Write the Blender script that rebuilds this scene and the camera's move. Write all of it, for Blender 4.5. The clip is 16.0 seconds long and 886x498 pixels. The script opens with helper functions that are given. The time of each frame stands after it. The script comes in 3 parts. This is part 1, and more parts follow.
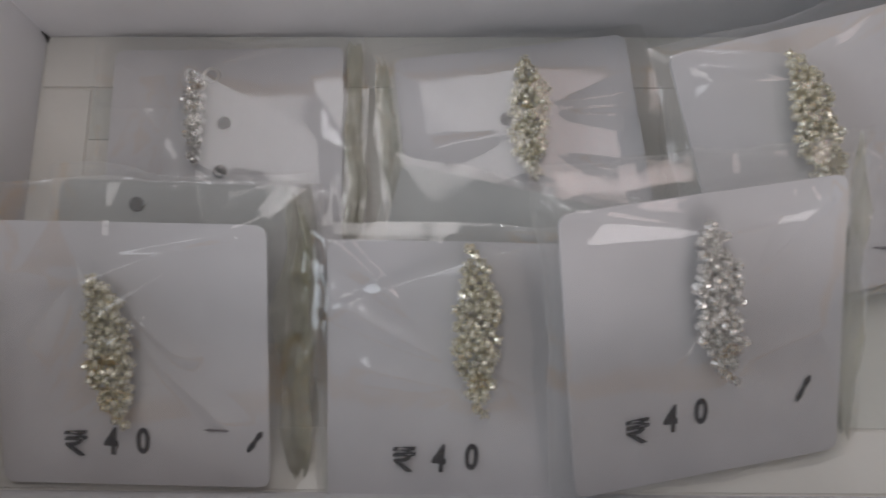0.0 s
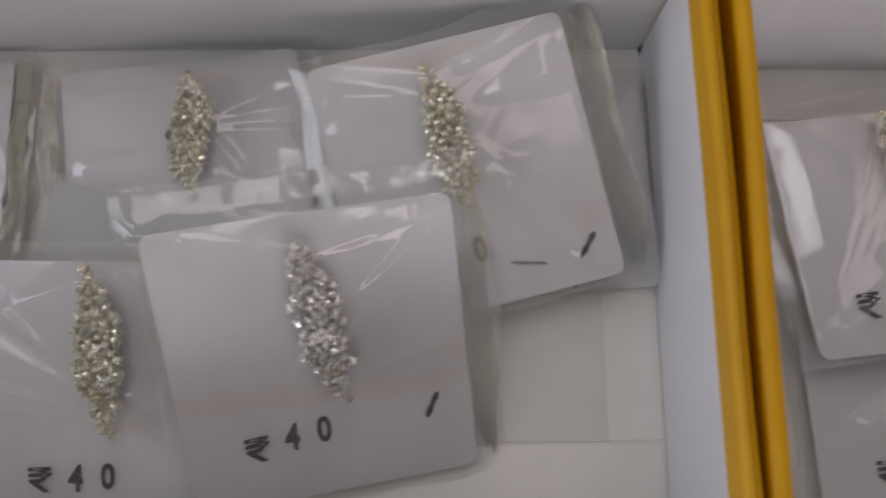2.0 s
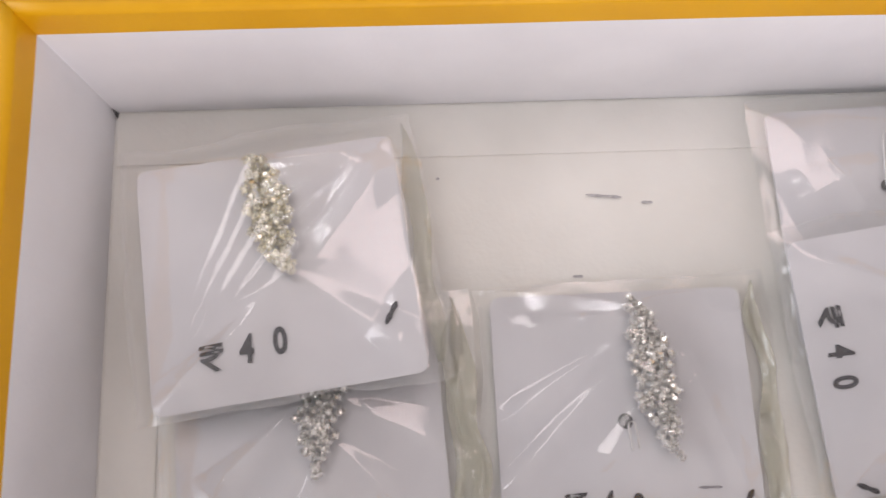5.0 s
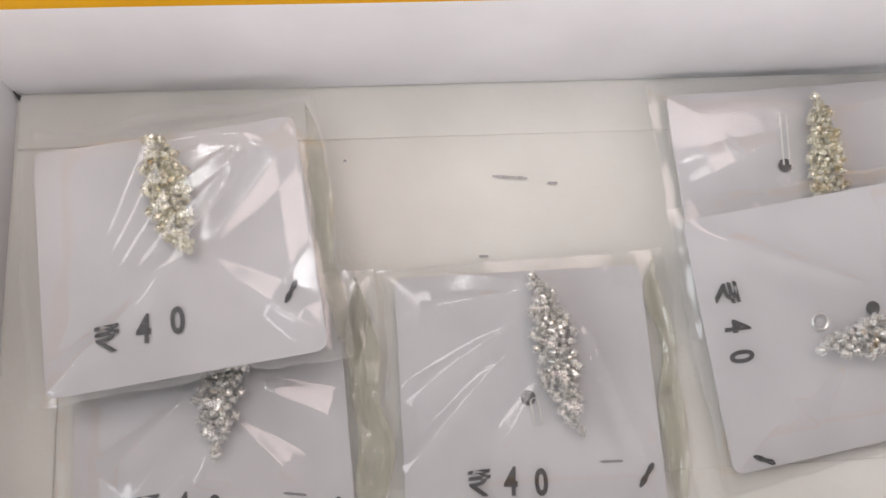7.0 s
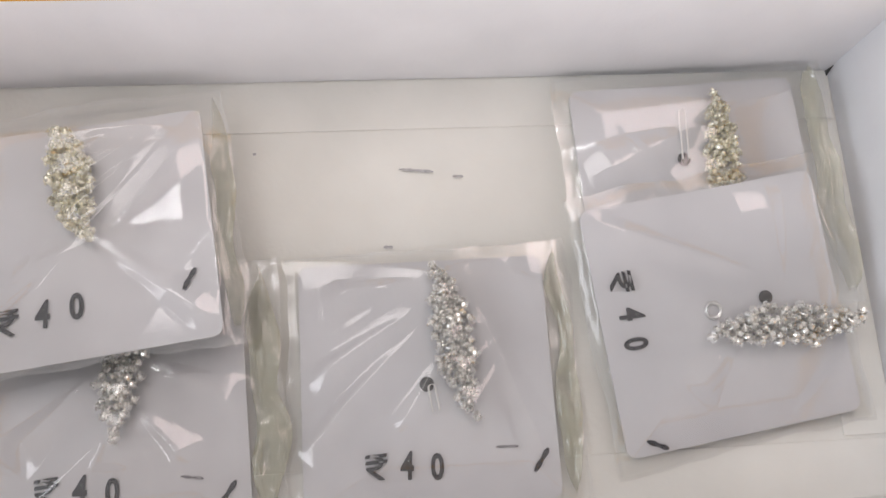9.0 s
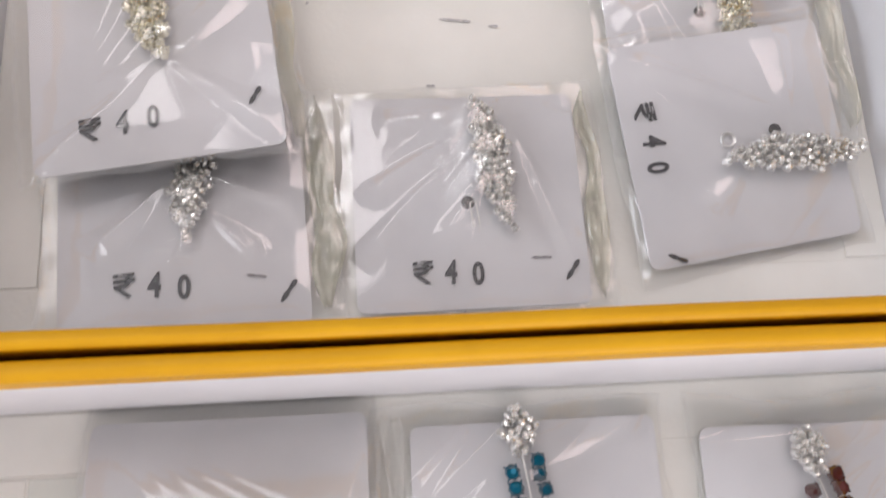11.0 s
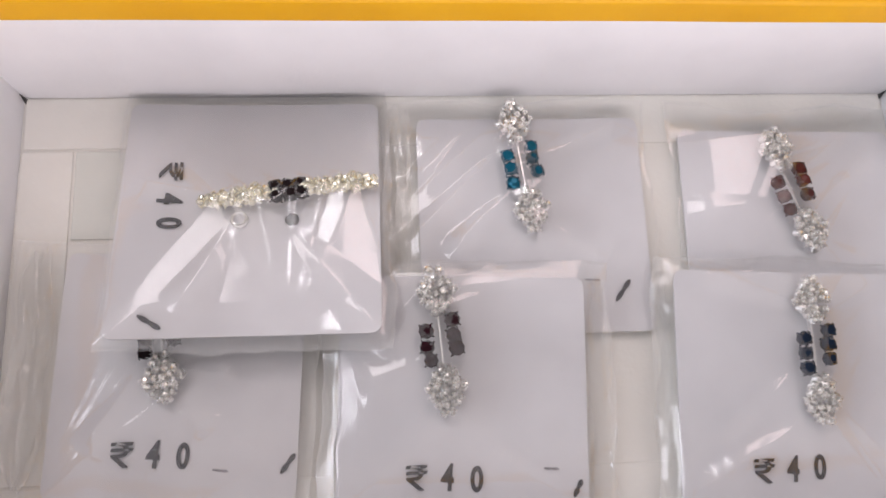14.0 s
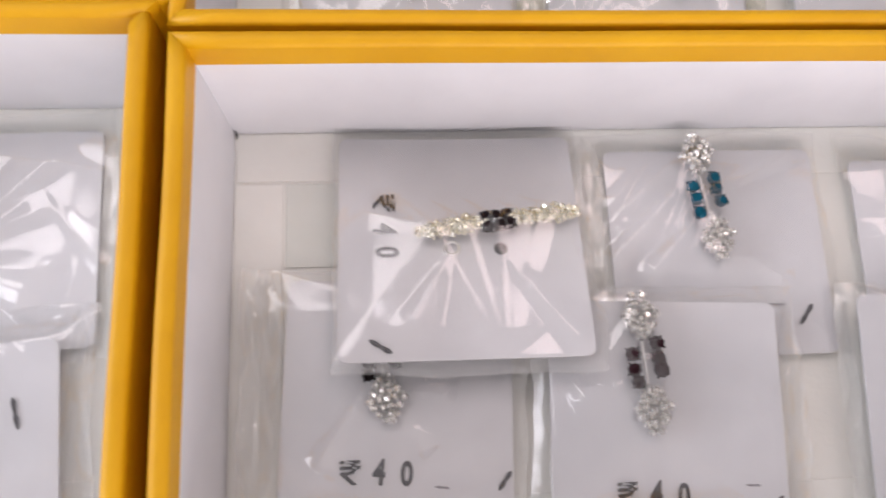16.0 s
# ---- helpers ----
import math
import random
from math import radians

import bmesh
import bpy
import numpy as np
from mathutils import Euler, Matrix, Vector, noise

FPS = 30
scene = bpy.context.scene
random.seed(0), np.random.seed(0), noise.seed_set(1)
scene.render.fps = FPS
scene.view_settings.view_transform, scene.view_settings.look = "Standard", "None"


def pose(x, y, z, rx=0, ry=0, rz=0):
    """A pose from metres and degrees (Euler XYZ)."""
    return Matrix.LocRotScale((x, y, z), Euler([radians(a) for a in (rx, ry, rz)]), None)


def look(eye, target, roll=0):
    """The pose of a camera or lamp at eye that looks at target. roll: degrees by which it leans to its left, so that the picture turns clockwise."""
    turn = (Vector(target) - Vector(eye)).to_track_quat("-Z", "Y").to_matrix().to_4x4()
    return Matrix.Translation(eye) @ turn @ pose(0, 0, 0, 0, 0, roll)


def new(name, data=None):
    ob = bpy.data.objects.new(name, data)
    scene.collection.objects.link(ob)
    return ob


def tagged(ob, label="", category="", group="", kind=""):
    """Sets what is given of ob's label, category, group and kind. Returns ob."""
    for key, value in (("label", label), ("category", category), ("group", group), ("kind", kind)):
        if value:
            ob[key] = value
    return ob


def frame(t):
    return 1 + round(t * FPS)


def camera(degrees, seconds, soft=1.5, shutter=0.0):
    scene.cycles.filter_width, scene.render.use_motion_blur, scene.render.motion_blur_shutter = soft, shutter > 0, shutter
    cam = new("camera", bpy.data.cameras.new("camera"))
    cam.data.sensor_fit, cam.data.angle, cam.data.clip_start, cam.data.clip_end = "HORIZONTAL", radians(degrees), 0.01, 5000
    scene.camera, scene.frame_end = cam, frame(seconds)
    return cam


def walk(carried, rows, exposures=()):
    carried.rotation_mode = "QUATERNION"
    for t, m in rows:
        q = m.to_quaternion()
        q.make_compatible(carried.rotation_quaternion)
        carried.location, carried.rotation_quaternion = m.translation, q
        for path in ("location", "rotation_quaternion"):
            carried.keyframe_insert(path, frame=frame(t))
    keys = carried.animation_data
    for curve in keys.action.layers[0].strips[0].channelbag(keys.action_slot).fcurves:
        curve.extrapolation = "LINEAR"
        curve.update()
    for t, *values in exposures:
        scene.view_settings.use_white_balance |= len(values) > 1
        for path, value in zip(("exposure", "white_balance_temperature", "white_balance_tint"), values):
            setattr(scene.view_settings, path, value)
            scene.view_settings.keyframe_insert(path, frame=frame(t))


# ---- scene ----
cam = camera(60.0, 16.0, 1.5, 0.5)
PATH = [
    (0, (-0.15539, -0.10084, 0.19823), (-0.15834, -0.05671, 0.00318), -2.61),
    (0.5, (-0.13584, -0.10085, 0.19724), (-0.13527, -0.05624, 0.00228), 2.04),
    (1, (-0.11105, -0.09854, 0.19913), (-0.11234, -0.05473, 0.00399), -0.92),
    (1.5, (-0.08967, -0.09531, 0.19418), (-0.08841, -0.05351, -0.00140), 1.97),
    (2, (-0.07032, -0.09380, 0.19854), (-0.06989, -0.05120, 0.00312), 1.16),
    (2.5, (-0.03998, -0.09136, 0.19996), (-0.03808, -0.04840, 0.00464), 2.55),
    (3, (-0.00825, -0.08668, 0.19864), (-0.00505, -0.04550, 0.00295), 3.73),
    (3.5, (0.01211, -0.08503, 0.19873), (0.01957, -0.04527, 0.00287), 9.87),
    (4, (0.04052, -0.08701, 0.19806), (0.04646, -0.04216, 0.00325), 6.37),
    (4.5, (0.06456, -0.08358, 0.19561), (0.07019, -0.04185, 0.00009), 6.05),
    (5, (0.08083, -0.08222, 0.19903), (0.08749, -0.03986, 0.00369), 6.82),
    (7.5, (0.10960, -0.09058, 0.19970), (0.12480, -0.04715, 0.00507), 16.48),
    (8, (0.12329, -0.09105, 0.20038), (0.13857, -0.04683, 0.00593), 16.34),
    (10.5, (0.11065, -0.13324, 0.20923), (0.12757, -0.08370, 0.01621), 15.96),
    (11, (0.10428, -0.15132, 0.20924), (0.12233, -0.10202, 0.01625), 17.45),
    (11.5, (0.09809, -0.16733, 0.20978), (0.11373, -0.12159, 0.01571), 16.89),
    (12, (0.09393, -0.18580, 0.21199), (0.10899, -0.13917, 0.01809), 16.39),
    (12.5, (0.08675, -0.20157, 0.21425), (0.10212, -0.15375, 0.02066), 16.86),
    (13, (0.08518, -0.21487, 0.21147), (0.10163, -0.16764, 0.01782), 18.01),
    (13.5, (0.09899, -0.22535, 0.20758), (0.11499, -0.18253, 0.01288), 19.00),
    (14, (0.10018, -0.23281, 0.21245), (0.11703, -0.18864, 0.01812), 19.04),
    (14.5, (0.10462, -0.23931, 0.21414), (0.12135, -0.19392, 0.02007), 18.19),
    (15, (0.08937, -0.24201, 0.21837), (0.10722, -0.19449, 0.02492), 18.83),
    (15.5, (0.06554, -0.23555, 0.21914), (0.08294, -0.18794, 0.02567), 18.96),
    (16, (0.04425, -0.22991, 0.22020), (0.05990, -0.18171, 0.02673), 16.06),
]
EXPOSURES = [(0, -1.20, 6380, 6), (2.2, -1.24, 6500, 10), (3.0, -0.44, 6450, 8), (4.0, -0.19, 6600, 12), (5.2, -0.18, 6500, 10), (8.0, -0.24, 6500, 6),
             (10.5, -0.15, 6400, 7), (12, -0.10, 6420, 12), (16, -0.02, 6450, 12)]
walk(cam, [(t, look(eye, target, roll)) for t, eye, target, roll in PATH], EXPOSURES)

# ---- light: a closed shop room with ceiling panels ----
world = bpy.data.worlds.new("world")
scene.world = world
world.use_nodes = True
world.node_tree.nodes["Background"].inputs[0].default_value = (0.9, 0.92, 1.0, 1)
world.node_tree.nodes["Background"].inputs[1].default_value = 0.05


def panel_lamp(x, y, z, sx, sy, watts, colour):
    data = bpy.data.lights.new("panel_or_fill", "AREA")
    data.shape, data.size, data.size_y, data.energy, data.color = "RECTANGLE", sx, sy, watts, colour
    ob = new("panel_or_fill_lamp", data)
    ob.matrix_basis = pose(x, y, z, 0, 0, 0)
    return ob


panel_lamp(-0.30, 0.42, 1.05, 0.30, 0.62, 2.1, (1.0, 0.91, 0.91))
panel_lamp(0.38, 0.40, 1.05, 0.22, 0.62, 1.5, (1.0, 0.78, 0.76))
panel_lamp(0.05, 0.46, 1.05, 0.02, 0.48, 0.60, (1.0, 0.97, 1.0))
panel_lamp(-0.60, -0.36, 1.05, 0.24, 0.24, 0.8, (0.95, 0.93, 1.0))
# added pinkish fill from the unseen south side, lifting back walls; daylight from a side window
south_fill = panel_lamp(0.45, -1.20, 0.30, 1.04, 0.8, 14.2, (1.0, 0.895, 0.915))
south_fill.matrix_basis = pose(0.45, -1.20, 0.30, 90, 0, 0)
window = panel_lamp(-1.16, -0.12, 0.38, 0.96, 0.64, 11.5, (0.86, 0.90, 1.0))
window.matrix_basis = pose(-1.20, -0.12, 0.38, 0, -90, 0) @ pose(0, 0, 0, 0, 0, 90)


# ---- materials ----
def shader(name):
    m = bpy.data.materials.new(name)
    m.use_nodes = True
    nt = m.node_tree
    return m, nt, nt.nodes["Principled BSDF"]


def mottled(name, a, b, scale, rough, bump=0.0, fine=900.0, metal=0.0, spec=0.5, island=False):
    """Two colours mixed by coarse noise, with a fine grain in the relief."""
    m, nt, p = shader(name)
    co = nt.nodes.new("ShaderNodeTexCoord")
    n = nt.nodes.new("ShaderNodeTexNoise")
    n.inputs["Scale"].default_value, n.inputs["Detail"].default_value = scale, 5
    nt.links.new(co.outputs["Object"], n.inputs["Vector"])
    r = nt.nodes.new("ShaderNodeValToRGB")
    r.color_ramp.elements[0].position, r.color_ramp.elements[1].position = 0.35, 0.68
    r.color_ramp.elements[0].color, r.color_ramp.elements[1].color = (*a, 1), (*b, 1)
    nt.links.new(n.outputs["Fac"], r.inputs["Fac"])
    nt.links.new(r.outputs["Color"], p.inputs["Base Color"])
    p.inputs["Roughness"].default_value, p.inputs["Metallic"].default_value = rough, metal
    p.inputs["Specular IOR Level"].default_value = spec
    if bump:
        g = nt.nodes.new("ShaderNodeTexNoise")
        g.inputs["Scale"].default_value, g.inputs["Detail"].default_value = fine, 3
        nt.links.new(co.outputs["Object"], g.inputs["Vector"])
        bm_ = nt.nodes.new("ShaderNodeBump")
        bm_.inputs["Strength"].default_value, bm_.inputs["Distance"].default_value = bump, 0.0004
        nt.links.new(g.outputs["Fac"], bm_.inputs["Height"])
        nt.links.new(bm_.outputs["Normal"], p.inputs["Normal"])
    return m


YELLOW = mottled("yellow paper wrap", (0.68, 0.345, 0.003), (0.76, 0.405, 0.005), 30, 0.45, 0.12, 1500, spec=0.3)
WHITE_BOARD = mottled("white box board", (0.74, 0.74, 0.76), (0.82, 0.82, 0.84), 25, 0.6, 0.15, 700)
FLOOR_BOARD = mottled("off-white base board", (0.78, 0.77, 0.72), (0.87, 0.86, 0.81), 22, 0.6, 0.2, 600)
TAB_BOARD = mottled("greyish board", (0.68, 0.70, 0.65), (0.76, 0.77, 0.72), 25, 0.6, 0.2, 600)
CARD = mottled("white card", (0.69, 0.685, 0.695), (0.77, 0.765, 0.775), 35, 0.5, 0.1, 900)
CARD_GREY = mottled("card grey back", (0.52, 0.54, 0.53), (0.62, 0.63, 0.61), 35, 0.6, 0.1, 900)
INK = mottled("black marker ink", (0.012, 0.012, 0.016), (0.04, 0.038, 0.045), 700, 0.45)
PENCIL = mottled("grey pen line", (0.16, 0.15, 0.16), (0.42, 0.40, 0.41), 900, 0.6)
FAINT = mottled("faint grey pen line", (0.34, 0.33, 0.34), (0.62, 0.60, 0.60), 900, 0.6)
HOLE = mottled("punched hole shadow", (0.03, 0.03, 0.032), (0.12, 0.115, 0.11), 500, 0.7)
SILVER = mottled("silver setting", (0.92, 0.91, 0.88), (0.98, 0.97, 0.94), 300, 0.33, metal=1.0)
GOLD = mottled("pale gold setting", (0.93, 0.89, 0.72), (0.98, 0.95, 0.82), 300, 0.33, metal=1.0)
WOOD = mottled("table leg wood", (0.10, 0.06, 0.035), (0.16, 0.10, 0.06), 8, 0.5)
CLOTH = mottled("dark green table cloth", (0.012, 0.030, 0.018), (0.022, 0.046, 0.028), 60, 0.85, 0.4, 900)
PLASTER = mottled("painted plaster", (0.70, 0.69, 0.68), (0.78, 0.77, 0.75), 3, 0.8)
TILE = mottled("floor tile", (0.35, 0.33, 0.31), (0.45, 0.43, 0.40), 3, 0.4)


def crystal(name, tint, metal, rough=0.04, coat=0.6):
    """Foil-backed rhinestone: mirror facets whose tint differs from stone to stone."""
    m, nt, p = shader(name)
    info = nt.nodes.new("ShaderNodeObjectInfo")
    r = nt.nodes.new("ShaderNodeValToRGB")
    lo = tuple(0.70 * c for c in tint)
    r.color_ramp.elements[0].color, r.color_ramp.elements[1].color = (*lo, 1), (*tint, 1)
    nt.links.new(info.outputs["Random"], r.inputs["Fac"])
    nt.links.new(r.outputs["Color"], p.inputs["Base Color"])
    p.inputs["Metallic"].default_value, p.inputs["Roughness"].default_value = metal, rough
    p.inputs["Specular IOR Level"].default_value = min(coat, 0.5)
    p.inputs["Coat Weight"].default_value = coat
    p.inputs["Coat Roughness"].default_value = 0.03
    return m


CLEAR = crystal("clear rhinestone", (1.0, 0.975, 0.915), 0.66, 0.05)
CHAMPAGNE = crystal("champagne rhinestone", (1.0, 0.97, 0.81), 0.64, 0.05)
BLACK_STONE = crystal("black rhinestone", (0.012, 0.007, 0.008), 0.0, 0.16, 0.06)
PURPLE_STONE = crystal("dark plum rhinestone", (0.022, 0.004, 0.008), 0.0, 0.16, 0.06)
RED_STONE = crystal("garnet red rhinestone", (0.085, 0.018, 0.014), 0.1, 0.14, 0.12)
BLUE_STONE = crystal("teal blue rhinestone", (0.002, 0.10, 0.165), 0.4, 0.08, 0.12)
NAVY_STONE = crystal("navy rhinestone", (0.005, 0.014, 0.035), 0.0, 0.16, 0.08)


def film_material(name, cloud, tone):
    m = bpy.data.materials.new(name)
    m.use_nodes = True
    nt = m.node_tree
    nt.nodes.clear()
    out = nt.nodes.new("ShaderNodeOutputMaterial")
    co = nt.nodes.new("ShaderNodeTexCoord")
    n = nt.nodes.new("ShaderNodeTexNoise")
    n.inputs["Scale"].default_value, n.inputs["Detail"].default_value = 90, 2
    nt.links.new(co.outputs["Object"], n.inputs["Vector"])
    b = nt.nodes.new("ShaderNodeBump")
    b.inputs["Strength"].default_value, b.inputs["Distance"].default_value = 0.03, 0.0012
    nt.links.new(n.outputs["Fac"], b.inputs["Height"])
    clear = nt.nodes.new("ShaderNodeBsdfTransparent")
    clear.inputs[0].default_value = (0.995, 0.995, 0.99, 1)
    haze = nt.nodes.new("ShaderNodeBsdfDiffuse")
    haze.inputs[0].default_value = (*tone, 1)
    gloss = nt.nodes.new("ShaderNodeBsdfGlossy")
    gloss.inputs["Roughness"].default_value = 0.11
    gloss.inputs["Color"].default_value = (1, 1, 1, 1)
    nt.links.new(b.outputs["Normal"], gloss.inputs["Normal"])
    fr = nt.nodes.new("ShaderNodeFresnel")
    fr.inputs["IOR"].default_value = 1.82
    nt.links.new(b.outputs["Normal"], fr.inputs["Normal"])
    body = nt.nodes.new("ShaderNodeMixShader")
    body.inputs[0].default_value = cloud
    nt.links.new(clear.outputs[0], body.inputs[1])
    nt.links.new(haze.outputs[0], body.inputs[2])
    mix = nt.nodes.new("ShaderNodeMixShader")
    nt.links.new(fr.outputs[0], mix.inputs[0])
    nt.links.new(body.outputs[0], mix.inputs[1])
    nt.links.new(gloss.outputs[0], mix.inputs[2])
    nt.links.new(mix.outputs[0], out.inputs["Surface"])
    return m


FILM = film_material("clear plastic film", 0.022, (0.88, 0.86, 0.88))
# yellow-green folds, toned darker to carry the shade of gaps between cards
FOLD = film_material("folded yellow-green film, gap shade mixed in", 0.36, (0.48, 0.48, 0.31))
CLEAR_FOLD = film_material("folded clear plastic film", 0.12, (0.80, 0.80, 0.76))
SEAL = film_material("heat-sealed film edge", 0.07, (0.80, 0.80, 0.80))


# ---- mesh helpers ----
def finish(bm, name, *mats, smooth=False, closed=True):
    me = bpy.data.meshes.new(name)
    if closed:
        bmesh.ops.recalc_face_normals(bm, faces=bm.faces)
    bm.to_mesh(me)
    bm.free()
    for m in mats:
        me.materials.append(m)
    if smooth:
        me.shade_smooth()
    return me


def part(name, bm, material, parent, label="", smooth=False, closed=True):
    mats = material if isinstance(material, tuple) else (material,)
    ob = new(name, finish(bm, name, *mats, smooth=smooth, closed=closed))
    ob.parent = parent
    if label:
        tagged(ob, label)
    return ob


def box_bm(x0, x1, y0, y1, z0, z1, bevel=0.0, segments=2):
    bm = bmesh.new()
    bmesh.ops.create_cube(bm, size=1, matrix=Matrix.Translation(((x0 + x1) / 2, (y0 + y1) / 2, (z0 + z1) / 2))
                          @ Matrix.Diagonal((x1 - x0, y1 - y0, z1 - z0, 1)))
    if bevel:
        bmesh.ops.bevel(bm, geom=bm.edges[:], offset=bevel, segments=segments, affect="EDGES", profile=0.5)
    return bm


def empty(name, m, label, category, group=""):
    ob = new(name)
    ob.empty_display_size = 0.01
    ob.matrix_basis = m
    return tagged(ob, label, category, group)


# ---- the room round the table ----
def wall_with_opening(x0, x1, y0, y1, z0, z1, a0, a1, b0, b1):
    """A wall with a rectangular opening from a0 to a1 along it and b0 to b1 in height."""
    along_x = x1 - x0 > y1 - y0
    bm = bmesh.new()
    lo, hi = (x0, x1) if along_x else (y0, y1)
    for p, q, r, t in ((lo, a0, z0, z1), (a1, hi, z0, z1), (a0, a1, z0, b0), (a0, a1, b1, z1)):
        dims = (p, q, y0, y1, r, t) if along_x else (x0, x1, p, q, r, t)
        piece = box_bm(*dims)
        me = bpy.data.meshes.new("wall_piece")
        piece.to_mesh(me)
        piece.free()
        bm.from_mesh(me)
        bpy.data.meshes.remove(me)
    return bm


def room():
    for name, dims in (("floor", (-1.2, 1.2, -1.2, 1.2, -0.80, -0.75)), ("ceiling", (-1.2, 1.2, -1.2, 1.2, 1.08, 1.13)),
                       ("wall_north", (-1.2, 1.2, 1.2, 1.25, -0.75, 1.08)), ("wall_south", (-1.2, 1.2, -1.25, -1.2, -0.75, 1.08)),
                       ("wall_east", (1.2, 1.25, -1.2, 1.2, -0.75, 1.08)), ("wall_west", (-1.25, -1.2, -1.2, 1.2, -0.75, 1.08))):
        opening = {"wall_south": (-0.07, 0.97, -0.10, 0.70), "wall_west": (-0.62, 0.38, 0.04, 0.72)}.get(name)
        ob = new(name, finish(wall_with_opening(*dims, *opening) if opening else box_bm(*dims), name, TILE if name == "floor" else PLASTER))
        tagged(ob, "plain grey tiled floor" if name == "floor" else "plain painted shop " + name.split("_")[0], name.split("_")[0], kind="structure")
    top = empty("display_table", pose(0, -0.12, -0.75), "table with a dark green cloth under the boxes", "table")
    part("tabletop", box_bm(-0.42, 0.42, -0.26, 0.26, 0.720, 0.748, 0.004), CLOTH, top, "tabletop covered in dark green cloth")
    for sx in (-1, 1):
        for sy in (-1, 1):
            part("leg", box_bm(sx * 0.38 - 0.02, sx * 0.38 + 0.02, sy * 0.22 - 0.02, sy * 0.22 + 0.02, 0, 0.720, 0.003), WOOD, top)


room()
for x, y, sx, sy in ((-0.30, 0.42, 0.30, 0.62), (0.38, 0.40, 0.22, 0.62), (0.05, 0.46, 0.02, 0.48), (-0.60, -0.36, 0.24, 0.24)):
    fixture = empty("ceiling_light", pose(x, y, 1.08), "plain white ceiling light over the table", "ceiling light", "ceiling lights")
    part("housing", box_bm(-sx / 2 - 0.01, sx / 2 + 0.01, -sy / 2 - 0.01, sy / 2 + 0.01, -0.024, 0.0, 0.003), WHITE_BOARD, fixture)

# ---- boxes ----
BOX_W, BOX_D, BOX_H = 0.257, 0.1230, 0.0480


def wall_bm(length, height, thick, band, lean=0.003):
    """A hollow board wall along x, its inner face at y = 0 and its body towards +y; mitred ends, leaning outwards; yellow fold on top and outside."""
    r = 0.0016
    prof = [(0.0, 0.0, 1), (0.0003, height - band, 0), (0.0002, height - r, 0), (r * 0.5, height - r * 0.25, 0), (r * 1.4, height, 0),
            (thick - r * 1.4, height, 0), (thick - r * 0.4, height - r * 0.3, 0), (thick, height - r * 1.3, 0), (thick, 0.0, 0)]
    bm = bmesh.new()
    rows = []
    n = 24
    for i in range(n + 1):
        s = i / n
        row = []
        for y, z, _ in prof:
            y += lean * z / height
            x = -y + s * (length + 2 * y)
            wob = 0.0004 * noise.noise((x * 22, y * 30 + length * 7, z * 30)) * (z / height)
            row.append(bm.verts.new((x, y + wob, z + 0.3 * wob)))
        rows.append(row)
    for a, b in zip(rows, rows[1:]):
        for k in range(len(prof) - 1):
            f = bm.faces.new((a[k], b[k], b[k + 1], a[k + 1]))
            f.material_index = prof[k][2]
            f.smooth = 2 <= k <= 6
    bm.faces.new([v for v in rows[0]])
    bm.faces.new([v for v in reversed(rows[-1])])
    return bm


def tray(x0, y1, turn, thick, label, tabs, right_lean=0.003):
    """A shallow box whose inner far left floor corner lies at (x0, y1)."""
    ob = empty("display_box", pose(x0, y1, 0, 0, 0, turn), label, "box", "yellow boxes on the table")
    w, d, h = BOX_W, BOX_D, BOX_H
    part("base_panel", box_bm(-thick, w + thick, -d - thick, thick, -0.0018, 0.0), FLOOR_BOARD, ob, "off-white board base")
    for length, lean, m in ((w, 0.003, pose(0, 0, -0.0018)), (w, 0.003, pose(w, -d, -0.0018, 0, 0, 180)),
                            (d, 0.003, pose(0, -d, -0.0018, 0, 0, 90)), (d, right_lean, pose(w, 0, -0.0018, 0, 0, -90))):
        o = part("side_wall", wall_bm(length, h + 0.0018, thick, 0.009, lean), (YELLOW, WHITE_BOARD), ob, "white board wall with a folded yellow rim")
        o.matrix_basis = m
    for cx, cy in ((0.0004, -0.0004), (w - 0.0004, -0.0004)):
        bm = bmesh.new()
        sx = 1 if cx < w / 2 else -1
        base = [(cx, cy - 0.0015, 0.0001), (cx + sx * 0.0006, cy, 0.0001), (cx + sx * 0.0001, cy - 0.0002, 0.0050)]
        bm.faces.new([bm.verts.new(p) for p in base])
        part("corner_slit", bm, HOLE, ob, "dark open slit where two walls meet")
    t = 0.0005
    part("base_flap", box_bm(0.0006, w - 0.0006, -0.0155, -0.0004, 0.0, t, 0.0002, 1), FLOOR_BOARD, ob)
    part("base_flap", box_bm(0.0006, w - 0.0006, -d + 0.0004, -d + 0.0155, 0.0, t, 0.0002, 1), FLOOR_BOARD, ob)
    part("base_flap", box_bm(0.0004, 0.0145, -d + 0.0163, -0.0163, 0.0, t, 0.0002, 1), FLOOR_BOARD, ob)
    part("base_flap", box_bm(w - 0.0145, w - 0.0004, -d + 0.0163, -0.0163, 0.0, t, 0.0002, 1), FLOOR_BOARD, ob)
    for a, b, c, e in tabs:
        part("base_tab", box_bm(a, b, c, e, 0.0, t * 0.8, 0.0002, 1), TAB_BOARD, ob, "greyish green board tab")
    return ob


